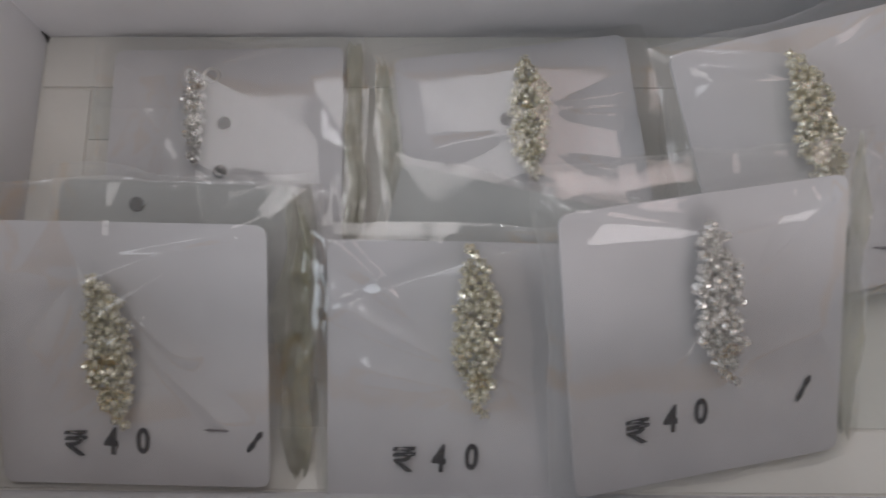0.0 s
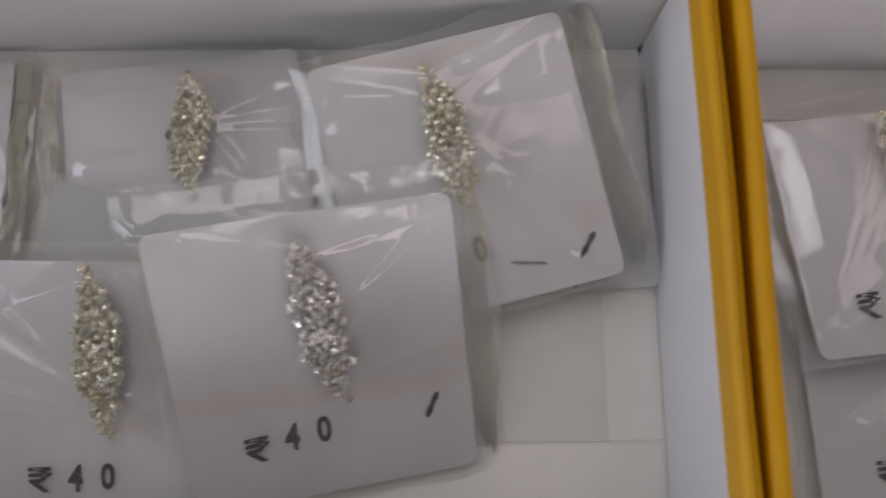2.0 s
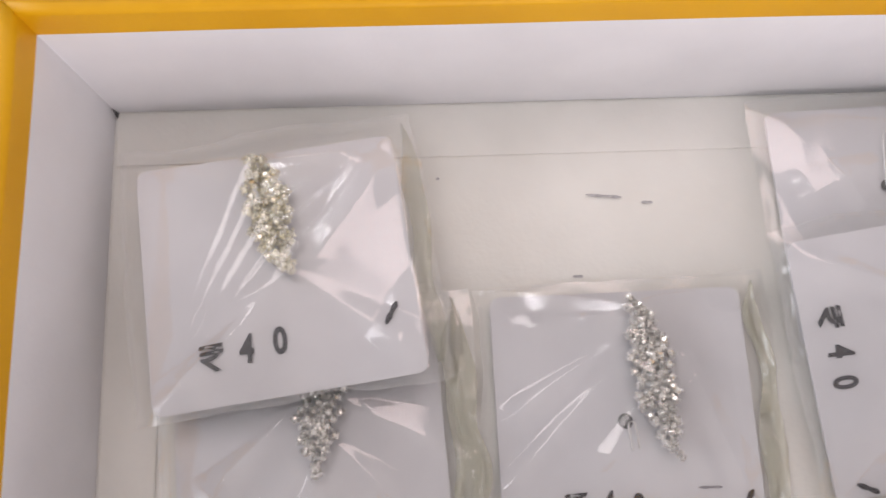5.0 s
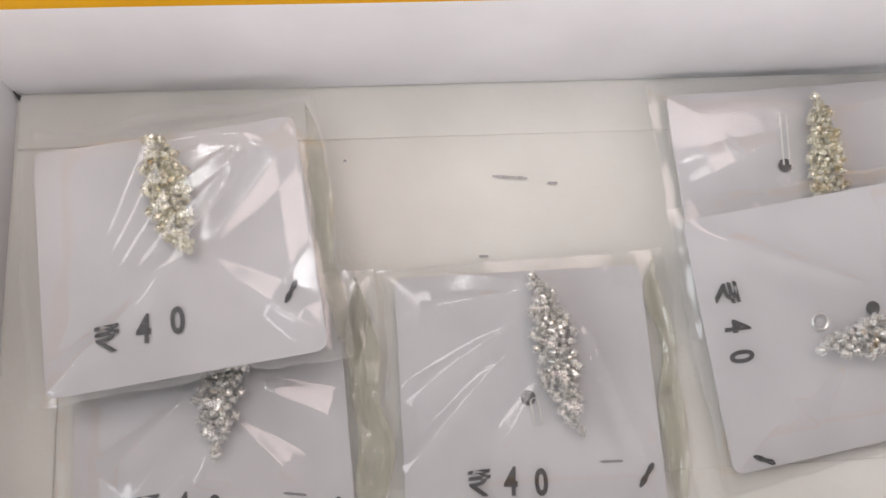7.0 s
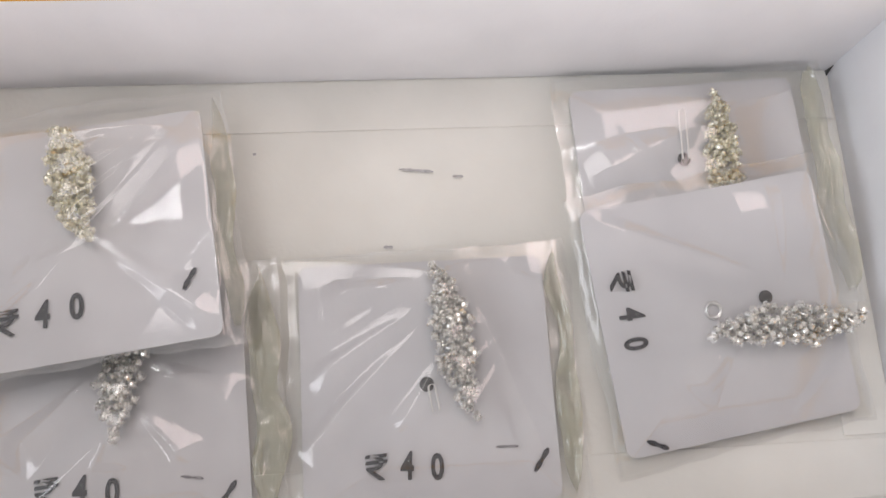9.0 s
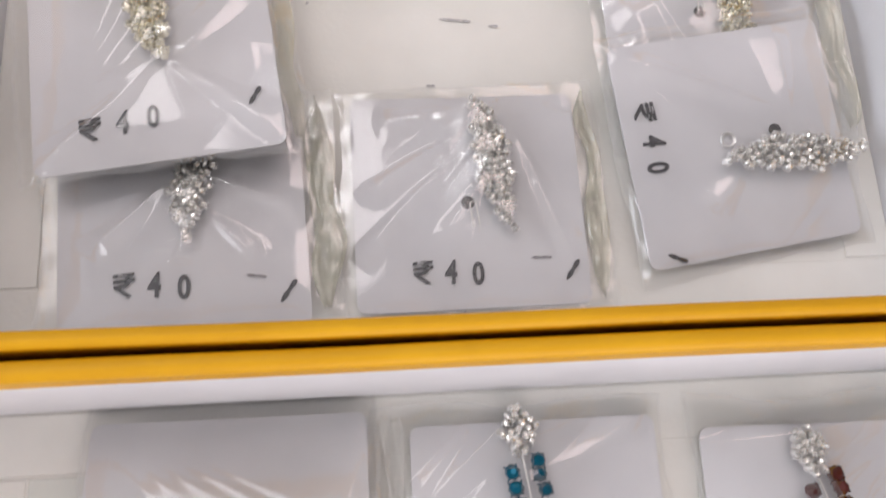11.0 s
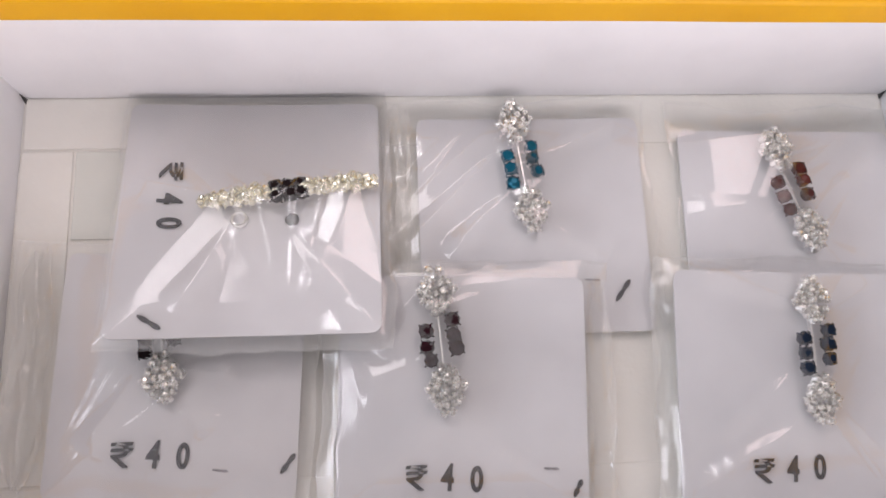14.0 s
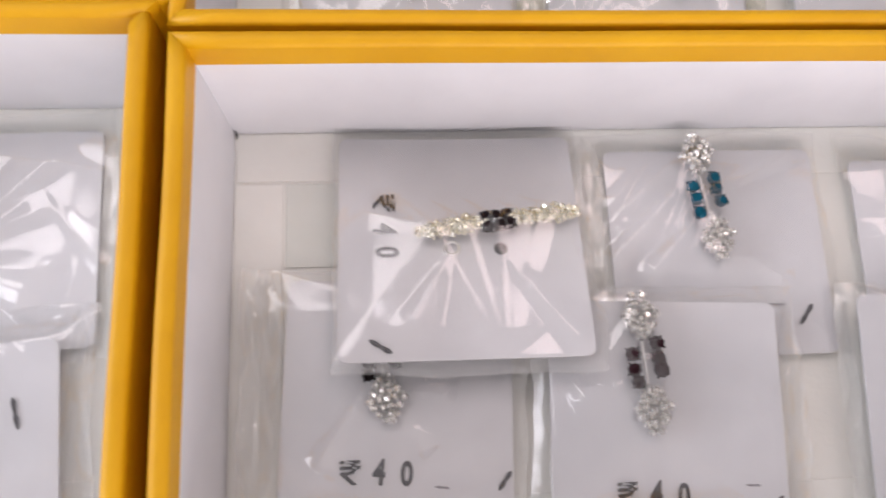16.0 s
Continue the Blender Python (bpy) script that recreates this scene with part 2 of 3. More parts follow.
BOX_LABEL = "shallow white card box with yellow rim, full of bagged clips"
tray(-0.2720, 0.0035, 0.9, 0.0042, BOX_LABEL, ((0.157, 0.2442, -0.1070, -0.066), (0.0150, 0.0240, -0.0310, -0.0160)), right_lean=0.0005)
tray(0.0, 0.0020, 0, 0.0045, "shallow white card box with a yellow rim, holding silver hair clips", ())
tray(0.0008, -0.1378, 0, 0.0049, "shallow white card box with a yellow rim, holding coloured hair clips", ((0.0152, 0.031, -0.042, -0.0163),))
tray(-0.2735, -0.1290, 0, 0.0050, "shallow white card box with a yellow rim beside another box", (), right_lean=0.0)


# ---- cards ----
def rounded_card_bm(w, h, r=0.0028, t=0.0005, curl=0.0):
    bm = bmesh.new()
    n = 16
    pts = []
    for cx, cy, a0 in ((w / 2 - r, h / 2 - r, 0), (-w / 2 + r, h / 2 - r, 90), (-w / 2 + r, -h / 2 + r, 180), (w / 2 - r, -h / 2 + r, 270)):
        for k in range(6):
            a = radians(a0 + 18 * k)
            pts.append((cx + r * math.cos(a), cy + r * math.sin(a)))
    f = bm.faces.new([bm.verts.new((x, y, 0)) for x, y in pts])
    for k in range(1, n):
        for co, no in (((-w / 2 + w * k / n, 0, 0), (1, 0, 0)),):
            bmesh.ops.bisect_plane(bm, geom=bm.verts[:] + bm.edges[:] + bm.faces[:], plane_co=co, plane_no=no)
    ext = bmesh.ops.extrude_face_region(bm, geom=bm.faces[:])
    for v in (g for g in ext["geom"] if isinstance(g, bmesh.types.BMVert)):
        v.co.z += t
    for v in bm.verts:
        v.co.z += curl * ((v.co.x / (w / 2)) ** 2 - 0.4) * (0.6 + v.co.y / h)
    return bm


def glyph_mesh(ch):
    cu = bpy.data.curves.new("glyph", "FONT")
    cu.body, cu.size, cu.align_x, cu.align_y, cu.extrude = ch, 1.0, "CENTER", "CENTER", 0.004
    cu.offset = 0.0 if ch == "\u20b9" else 0.030
    ob = bpy.data.objects.new("glyph", cu)
    scene.collection.objects.link(ob)
    bpy.context.view_layer.update()
    me = bpy.data.meshes.new_from_object(ob.evaluated_get(bpy.context.evaluated_depsgraph_get()))
    bpy.data.objects.remove(ob)
    xs, ys = [v.co.x for v in me.vertices], [v.co.y for v in me.vertices]
    cx, cy, sx, sy = (max(xs) + min(xs)) / 2, (max(ys) + min(ys)) / 2, max(xs) - min(xs), max(ys) - min(ys)
    for v in me.vertices:
        v.co = ((v.co.x - cx) / sx, (v.co.y - cy) / sy, v.co.z / 60)
    if ch == "\u20b9":
        # the pen went over the sign more than once
        bm = bmesh.new()
        for dx, dy, dz in ((0, 0, 0), (0.025, 0.006, 0.00012), (0.0125, -0.012, 0.00024), (0.0125, 0.012, 0.00036)):
            old = len(bm.verts)
            bm.from_mesh(me)
            bm.verts.ensure_lookup_table()
            for v in bm.verts[old:]:
                v.co += Vector((dx - 0.0125, dy, dz))
        bm.to_mesh(me)
        bm.free()
    me.name = "glyph"
    me.materials.clear()
    me.materials.append(INK)
    return me


GLYPHS = {ch: glyph_mesh(ch) for ch in "\u20b940"}
GLYPH_NAMES = {"\u20b9": "rupee_sign", "4": "digit_four", "0": "digit_zero"}


def stroke_bm(length, width, bow=0.0):
    bm = bmesh.new()
    rows = []
    for i in range(7):
        s = i / 6 - 0.5
        k = width / 2 * (0.75 + 0.5 * (i % 3) / 2) * (0.6 if i in (0, 6) else 1)
        rows.append((bm.verts.new((s * length, bow * s * s - k, 0)), bm.verts.new((s * length, bow * s * s + k, 0))))
    for a, b in zip(rows, rows[1:]):
        bm.faces.new((a[0], b[0], b[1], a[1]))
    ext = bmesh.ops.extrude_face_region(bm, geom=bm.faces[:])
    for g in ext["geom"]:
        if isinstance(g, bmesh.types.BMVert):
            g.co.z += 0.00006
    return bm


def card(m, w, h, label, writing=None, slash=None, dash=None, holes=(), curl=0.0006, facing=0, rings=(), material=None):
    """A display card. writing: the places of the three signs; slash and dash: place, turn and length; facing: the turn of the signs."""
    ob = empty("display_card", m, label, "card", "hair clip cards")
    part("sheet", rounded_card_bm(w, h, curl=curl), material or CARD, ob)
    z = 0.0005 + abs(curl) * 0.5 + 0.00012
    for i, (ch, at) in enumerate(zip("\u20b940", writing or ())):
        o = new(GLYPH_NAMES[ch], GLYPHS[ch])
        o.parent = ob
        o.matrix_basis = (pose(at[0], at[1], z, 0, 0, facing + (3, -4, -2)[i])
                          @ Matrix.Diagonal(((0.0056, 0.0034, 0.0033)[i], (0.0062, 0.0070, 0.0066)[i], 1, 1)))
    if slash:
        o = part("slash_stroke", stroke_bm(slash[3], 0.0012), INK, ob)
        o.matrix_basis = pose(slash[0], slash[1], z, 0, 0, slash[2])
    if dash:
        o = part("dash_stroke", stroke_bm(dash[3], 0.0006), PENCIL, ob)
        o.matrix_basis = pose(dash[0], dash[1], z, 0, 0, dash[2])
    for hx, hy in rings:
        bm = bmesh.new()
        for k in range(24):
            a0, a1 = k * math.tau / 24, (k + 1) * math.tau / 24
            pts = [(r * math.cos(a), r * math.sin(a), z) for r, z, a in ((0.0015, 0.0002, a0), (0.0021, 0.0005, a0), (0.0021, 0.0005, a1), (0.0015, 0.0002, a1))]
            bm.faces.new([bm.verts.new(p) for p in pts])
            pts = [(r * math.cos(a), r * math.sin(a), z) for r, z, a in ((0.0021, 0.0005, a0), (0.0025, 0.0, a0), (0.0025, 0.0, a1), (0.0021, 0.0005, a1))]
            bm.faces.new([bm.verts.new(p) for p in pts])
        bmesh.ops.remove_doubles(bm, verts=bm.verts[:], dist=0.00001)
        o = part("hole_rim", bm, SILVER, ob, "shiny metal rim of a hole")
        o.matrix_basis = pose(hx, hy, z)
    for hx, hy in holes:
        bm = bmesh.new()
        bmesh.ops.create_cone(bm, cap_ends=True, segments=20, radius1=0.0019, radius2=0.0019, depth=0.00008)
        o = part("punched_hole", bm, HOLE, ob)
        o.matrix_basis = pose(hx, hy, z)
    return ob


# ---- rhinestones and clips ----
def stone_mesh(name, crystal_material, setting, r=0.00128, claw=0.95):
    """A faceted stone in a four-claw cup."""
    bm = bmesh.new()
    n = 8
    rings = []
    for rad, z, off in ((0.34 * r, 0.00185, 0), (0.74 * r, 0.00140, 0.5), (0.95 * r, 0.00075, 0)):
        rings.append([bm.verts.new((rad * math.cos(2 * math.pi * (k + off) / n), rad * math.sin(2 * math.pi * (k + off) / n), z)) for k in range(n)])
    bm.faces.new(rings[0])
    for k in range(n):
        j = (k + 1) % n
        bm.faces.new((rings[0][k], rings[1][k], rings[0][j]))
        bm.faces.new((rings[0][j], rings[1][k], rings[1][j]))
        bm.faces.new((rings[1][k], rings[2][j], rings[1][j]))
        bm.faces.new((rings[1][k], rings[2][k], rings[2][j]))
    low = [bm.verts.new((0.80 * r * math.cos(2 * math.pi * k / n), 0.80 * r * math.sin(2 * math.pi * k / n), -0.0009)) for k in range(n)]
    for k in range(n):
        j = (k + 1) % n
        f = bm.faces.new((rings[2][k], low[k], low[j], rings[2][j]))
        f.material_index = 1
    for q in range(4):
        a = math.pi / 4 + q * math.pi / 2
        g = bmesh.ops.create_cube(bm, size=1, matrix=Matrix.Rotation(a, 4, "Z") @ Matrix.Translation((claw * r, 0, 0.00080))
                                  @ Matrix.Rotation(-0.45, 4, "Y") @ Matrix.Diagonal((0.00034, 0.00044, 0.0015, 1)))
        for v in g["verts"]:
            for f in v.link_faces:
                f.material_index = 1
    return finish(bm, name, crystal_material, setting)


STONES = {
    "clear": stone_mesh("clear_stone", CLEAR, SILVER, 0.00112), "champagne": stone_mesh("champagne_stone", CHAMPAGNE, GOLD, 0.00112),
    "black": stone_mesh("black_stone", BLACK_STONE, BLACK_STONE, 0.0022, 0.95), "plum": stone_mesh("plum_stone", PURPLE_STONE, PURPLE_STONE, 0.0022, 0.95),
    "red": stone_mesh("red_stone", RED_STONE, RED_STONE, 0.0022, 0.95), "blue": stone_mesh("blue_stone", BLUE_STONE, BLUE_STONE, 0.0022, 0.95),
    "navy": stone_mesh("navy_stone", NAVY_STONE, NAVY_STONE, 0.0022, 0.95),
}


def leaf_layout(length, width, kind):
    """Stones packed in a pointed leaf along y."""
    out, row = [], 0
    step = 0.00180
    y = -length / 2
    while y <= length / 2:
        s = y / (length / 2)
        right, left = (width / 2 * (1 - abs((s - c) / (1 - c if s > c else 1 + c)) ** 1.9) + 0.0003 for c in (0.30, -0.30))
        k = -8 + (0.5 if row % 2 else 0)
        while k <= 8:
            x = k * 0.00212
            if -left <= x <= right:
                out.append((x, y, kind))
            k += 1
        y += step
        row += 1
    return out


def drop_layout(length, kind, middle, spread=0.0035, narrow=False):
    """Two diamond clusters joined by two columns of three coloured stones."""
    out = []
    for sign in (1, -1):
        cy = sign * length * 0.30
        for row in range(-5, 6):
            for k in range(-3, 4):
                x, y = (k + 0.5 * (row % 2)) * 0.00215, row * 0.00186
                if (abs(x) / 0.0053) ** 1.5 + (abs(y) / (0.0105 if narrow else 0.0074)) ** 1.5 <= 1.0:
                    out.append((x, cy + y, kind))
    for sx in (-1, 1):
        for k in (-1, 0, 1):
            out.append((sx * spread, k * (0.0034 if narrow else 0.0040) + sx * (0 if narrow else 0.0012), middle))
    return out


def hair_clip(base, at, length, angle, layout, label, metal=None, lift=0.0030, roll=0.0, seed=1, squeeze=1.0):
    """A stone-set clip on a card. base: the card's pose; at: the clip's middle in the card's plane; angle: turn of its long axis."""
    rng = random.Random(seed)
    metal = metal or SILVER
    m = base @ pose(at[0], at[1], 0.0006, 0, 0, angle)
    ob = empty("hair_clip", m, label, "hair clip", "hair clips in the boxes")
    bm = bmesh.new()
    half, n = length / 2, 14
    open_middle = len({kind for _, _, kind in layout}) > 1
    slim = 0.22 if open_middle else 1.0
    rows = []
    for i in range(n + 1):
        s = 2 * i / n - 1
        k = 0.0010 * (1 - 0.6 * s * s) * squeeze * slim
        z = lift - 0.0012 - 0.0008 * s * s
        rows.append([bm.verts.new((sx * k, s * half * 0.80, z + dz)) for sx, dz in ((-1, 0), (1, 0), (1, 0.0005), (-1, 0.0005))])
    for a, b in zip(rows, rows[1:]):
        for q in range(4):
            bm.faces.new((a[q], a[(q + 1) % 4], b[(q + 1) % 4], b[q]))
    bm.faces.new(rows[0]), bm.faces.new(rows[-1])
    plate = part("back_plate", bm, metal, ob, "thin metal back plate")
    spring = bmesh.new()
    bmesh.ops.create_cube(spring, size=1, matrix=Matrix.Translation((0, 0, 0.0009)) @ Matrix.Diagonal((0.0010 * squeeze * slim, length * 0.6, 0.0016, 1)))
    bmesh.ops.bevel(spring, geom=spring.edges[:], offset=0.00012, segments=1, affect="EDGES")
    part("spring_bar", spring, metal, ob)
    for x, y, kind in layout:
        o = new("stone", STONES[kind])
        o.parent = plate
        tip, spin = (42, 45) if kind in ("clear", "champagne") else (14, 12)
        dome = lift + 0.0006 - 9.0 * x * x - 0.9 * y * y + rng.uniform(-0.0002, 0.0002)
        o.matrix_basis = (pose(0, 0, 0, 0, roll, 0) @ pose(x * squeeze + rng.uniform(-0.0004, 0.0004), y + rng.uniform(-0.0004, 0.0004), dome,
                          rng.uniform(-tip, tip), rng.uniform(-tip, tip) + x * (3000 if tip > 20 else 0), rng.uniform(-spin, spin)) @ Matrix.Scale(rng.uniform(0.93, 1.06), 4))
    return ob


# ---- bags ----
def film_mesh(name, x0, x1, y0, y1, w, h, clip, seed, tent, drop, flat=False, pulled=()):
    """A sheet of film over a card of w by h; clip: its ends; drop: how far the margin sinks below the card."""
    rng = random.Random(seed)
    nx = ny = 40 if flat else 132
    off = Vector((rng.uniform(0, 50), rng.uniform(0, 50), 0))
    U, V = np.meshgrid(np.linspace(x0, x1, nx + 1), np.linspace(y0, y1, ny + 1))
    U, V = U.ravel(), V.ravel()
    out = np.maximum(np.maximum(np.abs(U) - w / 2, np.abs(V) - h / 2), 0.0)
    edge = np.minimum(np.minimum(U - x0, x1 - U), np.minimum(V - y0, y1 - V))
    sink = np.minimum(out / 0.008, 1.0)

    def wrinkle(fx, fy, k, fold=False):
        vals = np.array([noise.noise((u * fx + off.x, v * fy + off.y, k)) for u, v in zip(U, V)])
        return np.abs(vals) if fold else vals

    if flat:
        Z = -0.0004 - sink * (drop - 0.0004) + (out > 0) * 0.0003 * wrinkle(120, 120, 1)
    else:
        Z = 0.0010 + 0.0008 * np.minimum(edge / 0.012, 1.0)
        creases = list(pulled)
        if clip:
            (ax, ay), (bx, by) = clip
            apexes = [(ax + (bx - ax) * (0.08 + 0.21 * k), ay + (by - ay) * (0.08 + 0.21 * k)) for k in range(5)]
            hems = [(1, 0, w / 2 + 0.002), (-1, 0, w / 2 + 0.002), (0, 1, h / 2 + 0.003), (0, -1, h / 2 + 0.001)]
            for k in range(1 if pulled else 4):
                a = rng.uniform(0, math.tau)
                hems.append((math.cos(a), math.sin(a), max(abs(math.cos(a)) * w, abs(math.sin(a)) * h) * rng.uniform(0.44, 0.56) + 0.004))
            hems = [(p, q, max(r, max(p * e[0] + q * e[1] for e in apexes) + 0.006)) for p, q, r in hems]
            peak = np.zeros_like(Z)
            for px, py in apexes:
                g = np.zeros_like(Z)
                for p, q, reach in hems:
                    g = np.maximum(g, (p * (U - px) + q * (V - py)) / (reach - p * px - q * py))
                peak = np.maximum(peak, 1 - g)
            Z += (tent - 0.0012) * (0.85 * peak + 0.15 * peak * peak)
            # pulled creases that run from the clip to the hem
            for k in range(0 if pulled else 6):
                ex, ey = rng.choice((apexes[0], apexes[0], apexes[2], apexes[4], apexes[4]))
                a = rng.uniform(0, math.tau)
                far = rng.uniform(0.026, 0.050)
                creases.append((ex + 0.004 * math.cos(a), ey + 0.004 * math.sin(a), ex + far * math.cos(a), ey + far * math.sin(a),
                                rng.uniform(0.00040, 0.00090), rng.uniform(0.0016, 0.0034)))
            # broad folds that fan out below the clip
            low = apexes[2] if abs(ay - by) < abs(ax - bx) else min(apexes, key=lambda e: e[1])
            for k in range(0 if pulled else 4):
                a = math.radians(-90 + (k - 1.5) * 38 + rng.uniform(-12, 12))
                far = rng.uniform(0.026, 0.040)
                creases.append((low[0], low[1], low[0] + far * math.cos(a), low[1] + far * math.sin(a), rng.uniform(0.0005, 0.0017), rng.uniform(0.0034, 0.0060)))
        for k in range(1 if pulled else 3):
            x, y, a = rng.uniform(x0, x1), rng.uniform(y0, y1), rng.uniform(0, math.tau)
            far = rng.uniform(0.020, 0.040)
            creases.append((x, y, x + far * math.cos(a), y + far * math.sin(a), rng.uniform(0.0003, 0.0007), rng.uniform(0.0012, 0.0028)))
        for ax, ay, bx, by, height, wide in creases:
            dx, dy = bx - ax, by - ay
            ll = dx * dx + dy * dy
            s = ((U - ax) * dx + (V - ay) * dy) / ll
            bow = 0.0007 * np.sin(s * 2.6 + seed + 9 * height / wide)
            q = (((U - ax) * dy - (V - ay) * dx) / math.sqrt(ll) + bow) / (wide * (0.35 + 1.7 * np.clip(s, 0, 1)))
            fade = np.clip(s * 3, 0, 1) * np.clip((1 - s) * 5, 0, 1)
            Z += height * (0.5 + 1.2 * np.clip(s, 0, 1)) * fade * np.maximum(0, 1 - np.abs(q) * np.where(q > 0, 1.0, 0.6))
        Z += 0.00040 * wrinkle(28, 28, 0) + 0.00006 * (1 - 2 * wrinkle(75, 75, 2, True))
        Z += sink * (-drop + 0.0008 * wrinkle(120, 90, 3) + 0.00025 * wrinkle(260, 200, 5))
    near = 1 - np.clip(edge / 0.010, 0, 1)
    wx = 0.0006 * wrinkle(60, 60, 9) + near * (0.0030 * wrinkle(14, 34, 12) + 0.0009 * wrinkle(120, 120, 13))
    wy = 0.0006 * wrinkle(60, 60, 15) + near * (0.0030 * wrinkle(34, 14, 17) + 0.0009 * wrinkle(120, 120, 18))
    verts = np.stack([U + wx, V + wy, Z], 1)
    j, i = np.meshgrid(np.arange(ny), np.arange(nx), indexing="ij")
    k = (j * (nx + 1) + i).ravel()
    faces = np.stack([k, k + 1, k + nx + 2, k + nx + 1], 1)
    rim = ((np.minimum(i, nx - 1 - i) < 2) | (np.minimum(j, ny - 1 - j) < 2)).ravel()
    me = bpy.data.meshes.new(name)
    me.from_pydata(verts.tolist(), [], faces.tolist())
    me.materials.append(FILM)
    me.materials.append(SEAL)
    if not flat:
        me.polygons.foreach_set("material_index", rim.astype(np.int32))
    me.shade_smooth()
    return me


def fold_bm(x0, x1, y0, y1, seed, drop):
    """A pleated strip of film along a bag's side."""
    nx, ny = 22, 110
    bm = bmesh.new()
    rows = []
    for j in range(ny + 1):
        row = []
        for i in range(nx + 1):
            u, v = x0 + (x1 - x0) * i / nx, y0 + (y1 - y0) * j / ny
            p = Vector((u * 330 + seed * 3.1, v * 70, seed))
            z = 0.0016 - drop + 0.0016 * noise.noise(p) + 0.0009 * abs(noise.noise(p * 2.1)) + 0.0006 * noise.noise(Vector((u * 200, v * 200, seed)))
            mid = (x0 + x1) / 2
            slim = 0.75 + 0.6 * noise.noise(Vector((v * 45, seed, 4))) - 0.5 * (2 * j / ny - 1) ** 6
            row.append(bm.verts.new((mid + (u - mid) * slim + 0.0024 * noise.noise(Vector((v * 60, seed, 0))),
                                     v + 0.004 * noise.noise(Vector((u * 240, seed, 1))) * (2 * j / ny - 1), max(z, 0.0003 - drop))))
        rows.append(row)
    for a, b in zip(rows, rows[1:]):
        for i in range(nx):
            bm.faces.new((a[i], a[i + 1], b[i + 1], b[i]))
    return bm


def bag(m, w, h, margins, label, clip=None, seed=1, tent=0.0056, drop=0.001, folds=True, creases=(), fold_film=FOLD):
    """margins: how far the bag reaches past the card: left, right, below, above."""
    l, r, b, t = margins
    x0, x1, y0, y1 = -w / 2 - l, w / 2 + r, -h / 2 - b, h / 2 + t
    ob = empty("plastic_bag", m, label, "plastic bag", "clear bags round the cards")
    for name, flat in (("front_film", False), ("back_film", True)):
        o = new(name, film_mesh(name, x0, x1, y0, y1, w, h, clip, seed, tent, drop, flat, creases))
        o.parent = ob
    # side folds; those in FOLD also have the gap shade in their colour
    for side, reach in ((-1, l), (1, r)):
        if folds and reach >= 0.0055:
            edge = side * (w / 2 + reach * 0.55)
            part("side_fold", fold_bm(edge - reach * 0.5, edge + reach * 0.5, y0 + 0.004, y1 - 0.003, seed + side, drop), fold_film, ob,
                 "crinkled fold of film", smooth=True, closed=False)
    for o in ob.children:
        o.visible_shadow = o.name.startswith("side_fold") and fold_film is FOLD
    return ob


def loop_bm(n):
    """A hairpin of round wire, n long."""
    bm = bmesh.new()
    path = [(-0.0009, 0.0, 0.0)] + [(-0.0009, n * k / 4, 0.0004 * k) for k in (1, 2, 3)]
    path += [(0.0009 * math.cos(a), n * 0.75 + 0.0010 * math.sin(a), 0.0014) for a in (2.4, 1.57, 0.75)]
    path += [(0.0009, n * k / 4, 0.0004 * k) for k in (3, 2, 1)] + [(0.0009, 0.0, 0.0)]
    rings = [[bm.verts.new((x + 0.00028 * math.cos(q * math.tau / 6), y, z + 0.00028 * math.sin(q * math.tau / 6))) for q in range(6)] for x, y, z in path]
    for a, b in zip(rings, rings[1:]):
        for q in range(6):
            bm.faces.new((a[q], a[(q + 1) % 6], b[(q + 1) % 6], b[q]))
    return bm


def packed(m, w, h, clip_at, clip_len, clip_turn, design, clip_label, card_label, seed, writing=None, slash=None, dash=None, holes=(),
           facing=0, margins=(0.005, 0.008, 0.003, 0.009), drop=0.0003, curl=0.0006, roll=0.0, squeeze=1.0, width=0.0103, metal=None, bag_label="", creases=(), fold_film=FOLD, material=None, folds=True, loop=None, rings=()):
    """A card with its clip inside a clear bag: three things, one on the other."""
    card(m, w, h, card_label, writing, slash, dash, holes, curl, facing, rings, material)
    ends = None
    if design:
        if isinstance(design, tuple):
            layout = drop_layout(clip_len, design[0], design[1], narrow=squeeze < 1)
        else:
            layout = leaf_layout(clip_len - 0.0026, width, design)
        clip_ob = hair_clip(m, clip_at, clip_len, clip_turn, layout, clip_label, metal, seed=seed, roll=roll, squeeze=squeeze)
        for x, y, turn, n in loop or ():
            o = part("pin_loop", loop_bm(n), SILVER, clip_ob, "bent silver wire loop")
            o.matrix_basis = clip_ob.matrix_basis.inverted() @ m @ pose(x, y, 0.0010, 0, 0, turn)
        a = radians(clip_turn)
        dx, dy = -math.sin(a) * clip_len / 2, math.cos(a) * clip_len / 2
        ends = ((clip_at[0] - dx, clip_at[1] - dy), (clip_at[0] + dx, clip_at[1] + dy))
    bag(m, w, h, margins, bag_label or "crinkled clear plastic bag round a priced card", ends, seed, drop=drop, folds=folds, creases=creases, fold_film=fold_film)


SILVER_CLIP = "leaf-shaped hair clip set with clear silver rhinestones on a card"
GOLD_CLIP = "leaf-shaped hair clip set with champagne rhinestones on a card"
PRICED = "white card with a handwritten price in black ink"

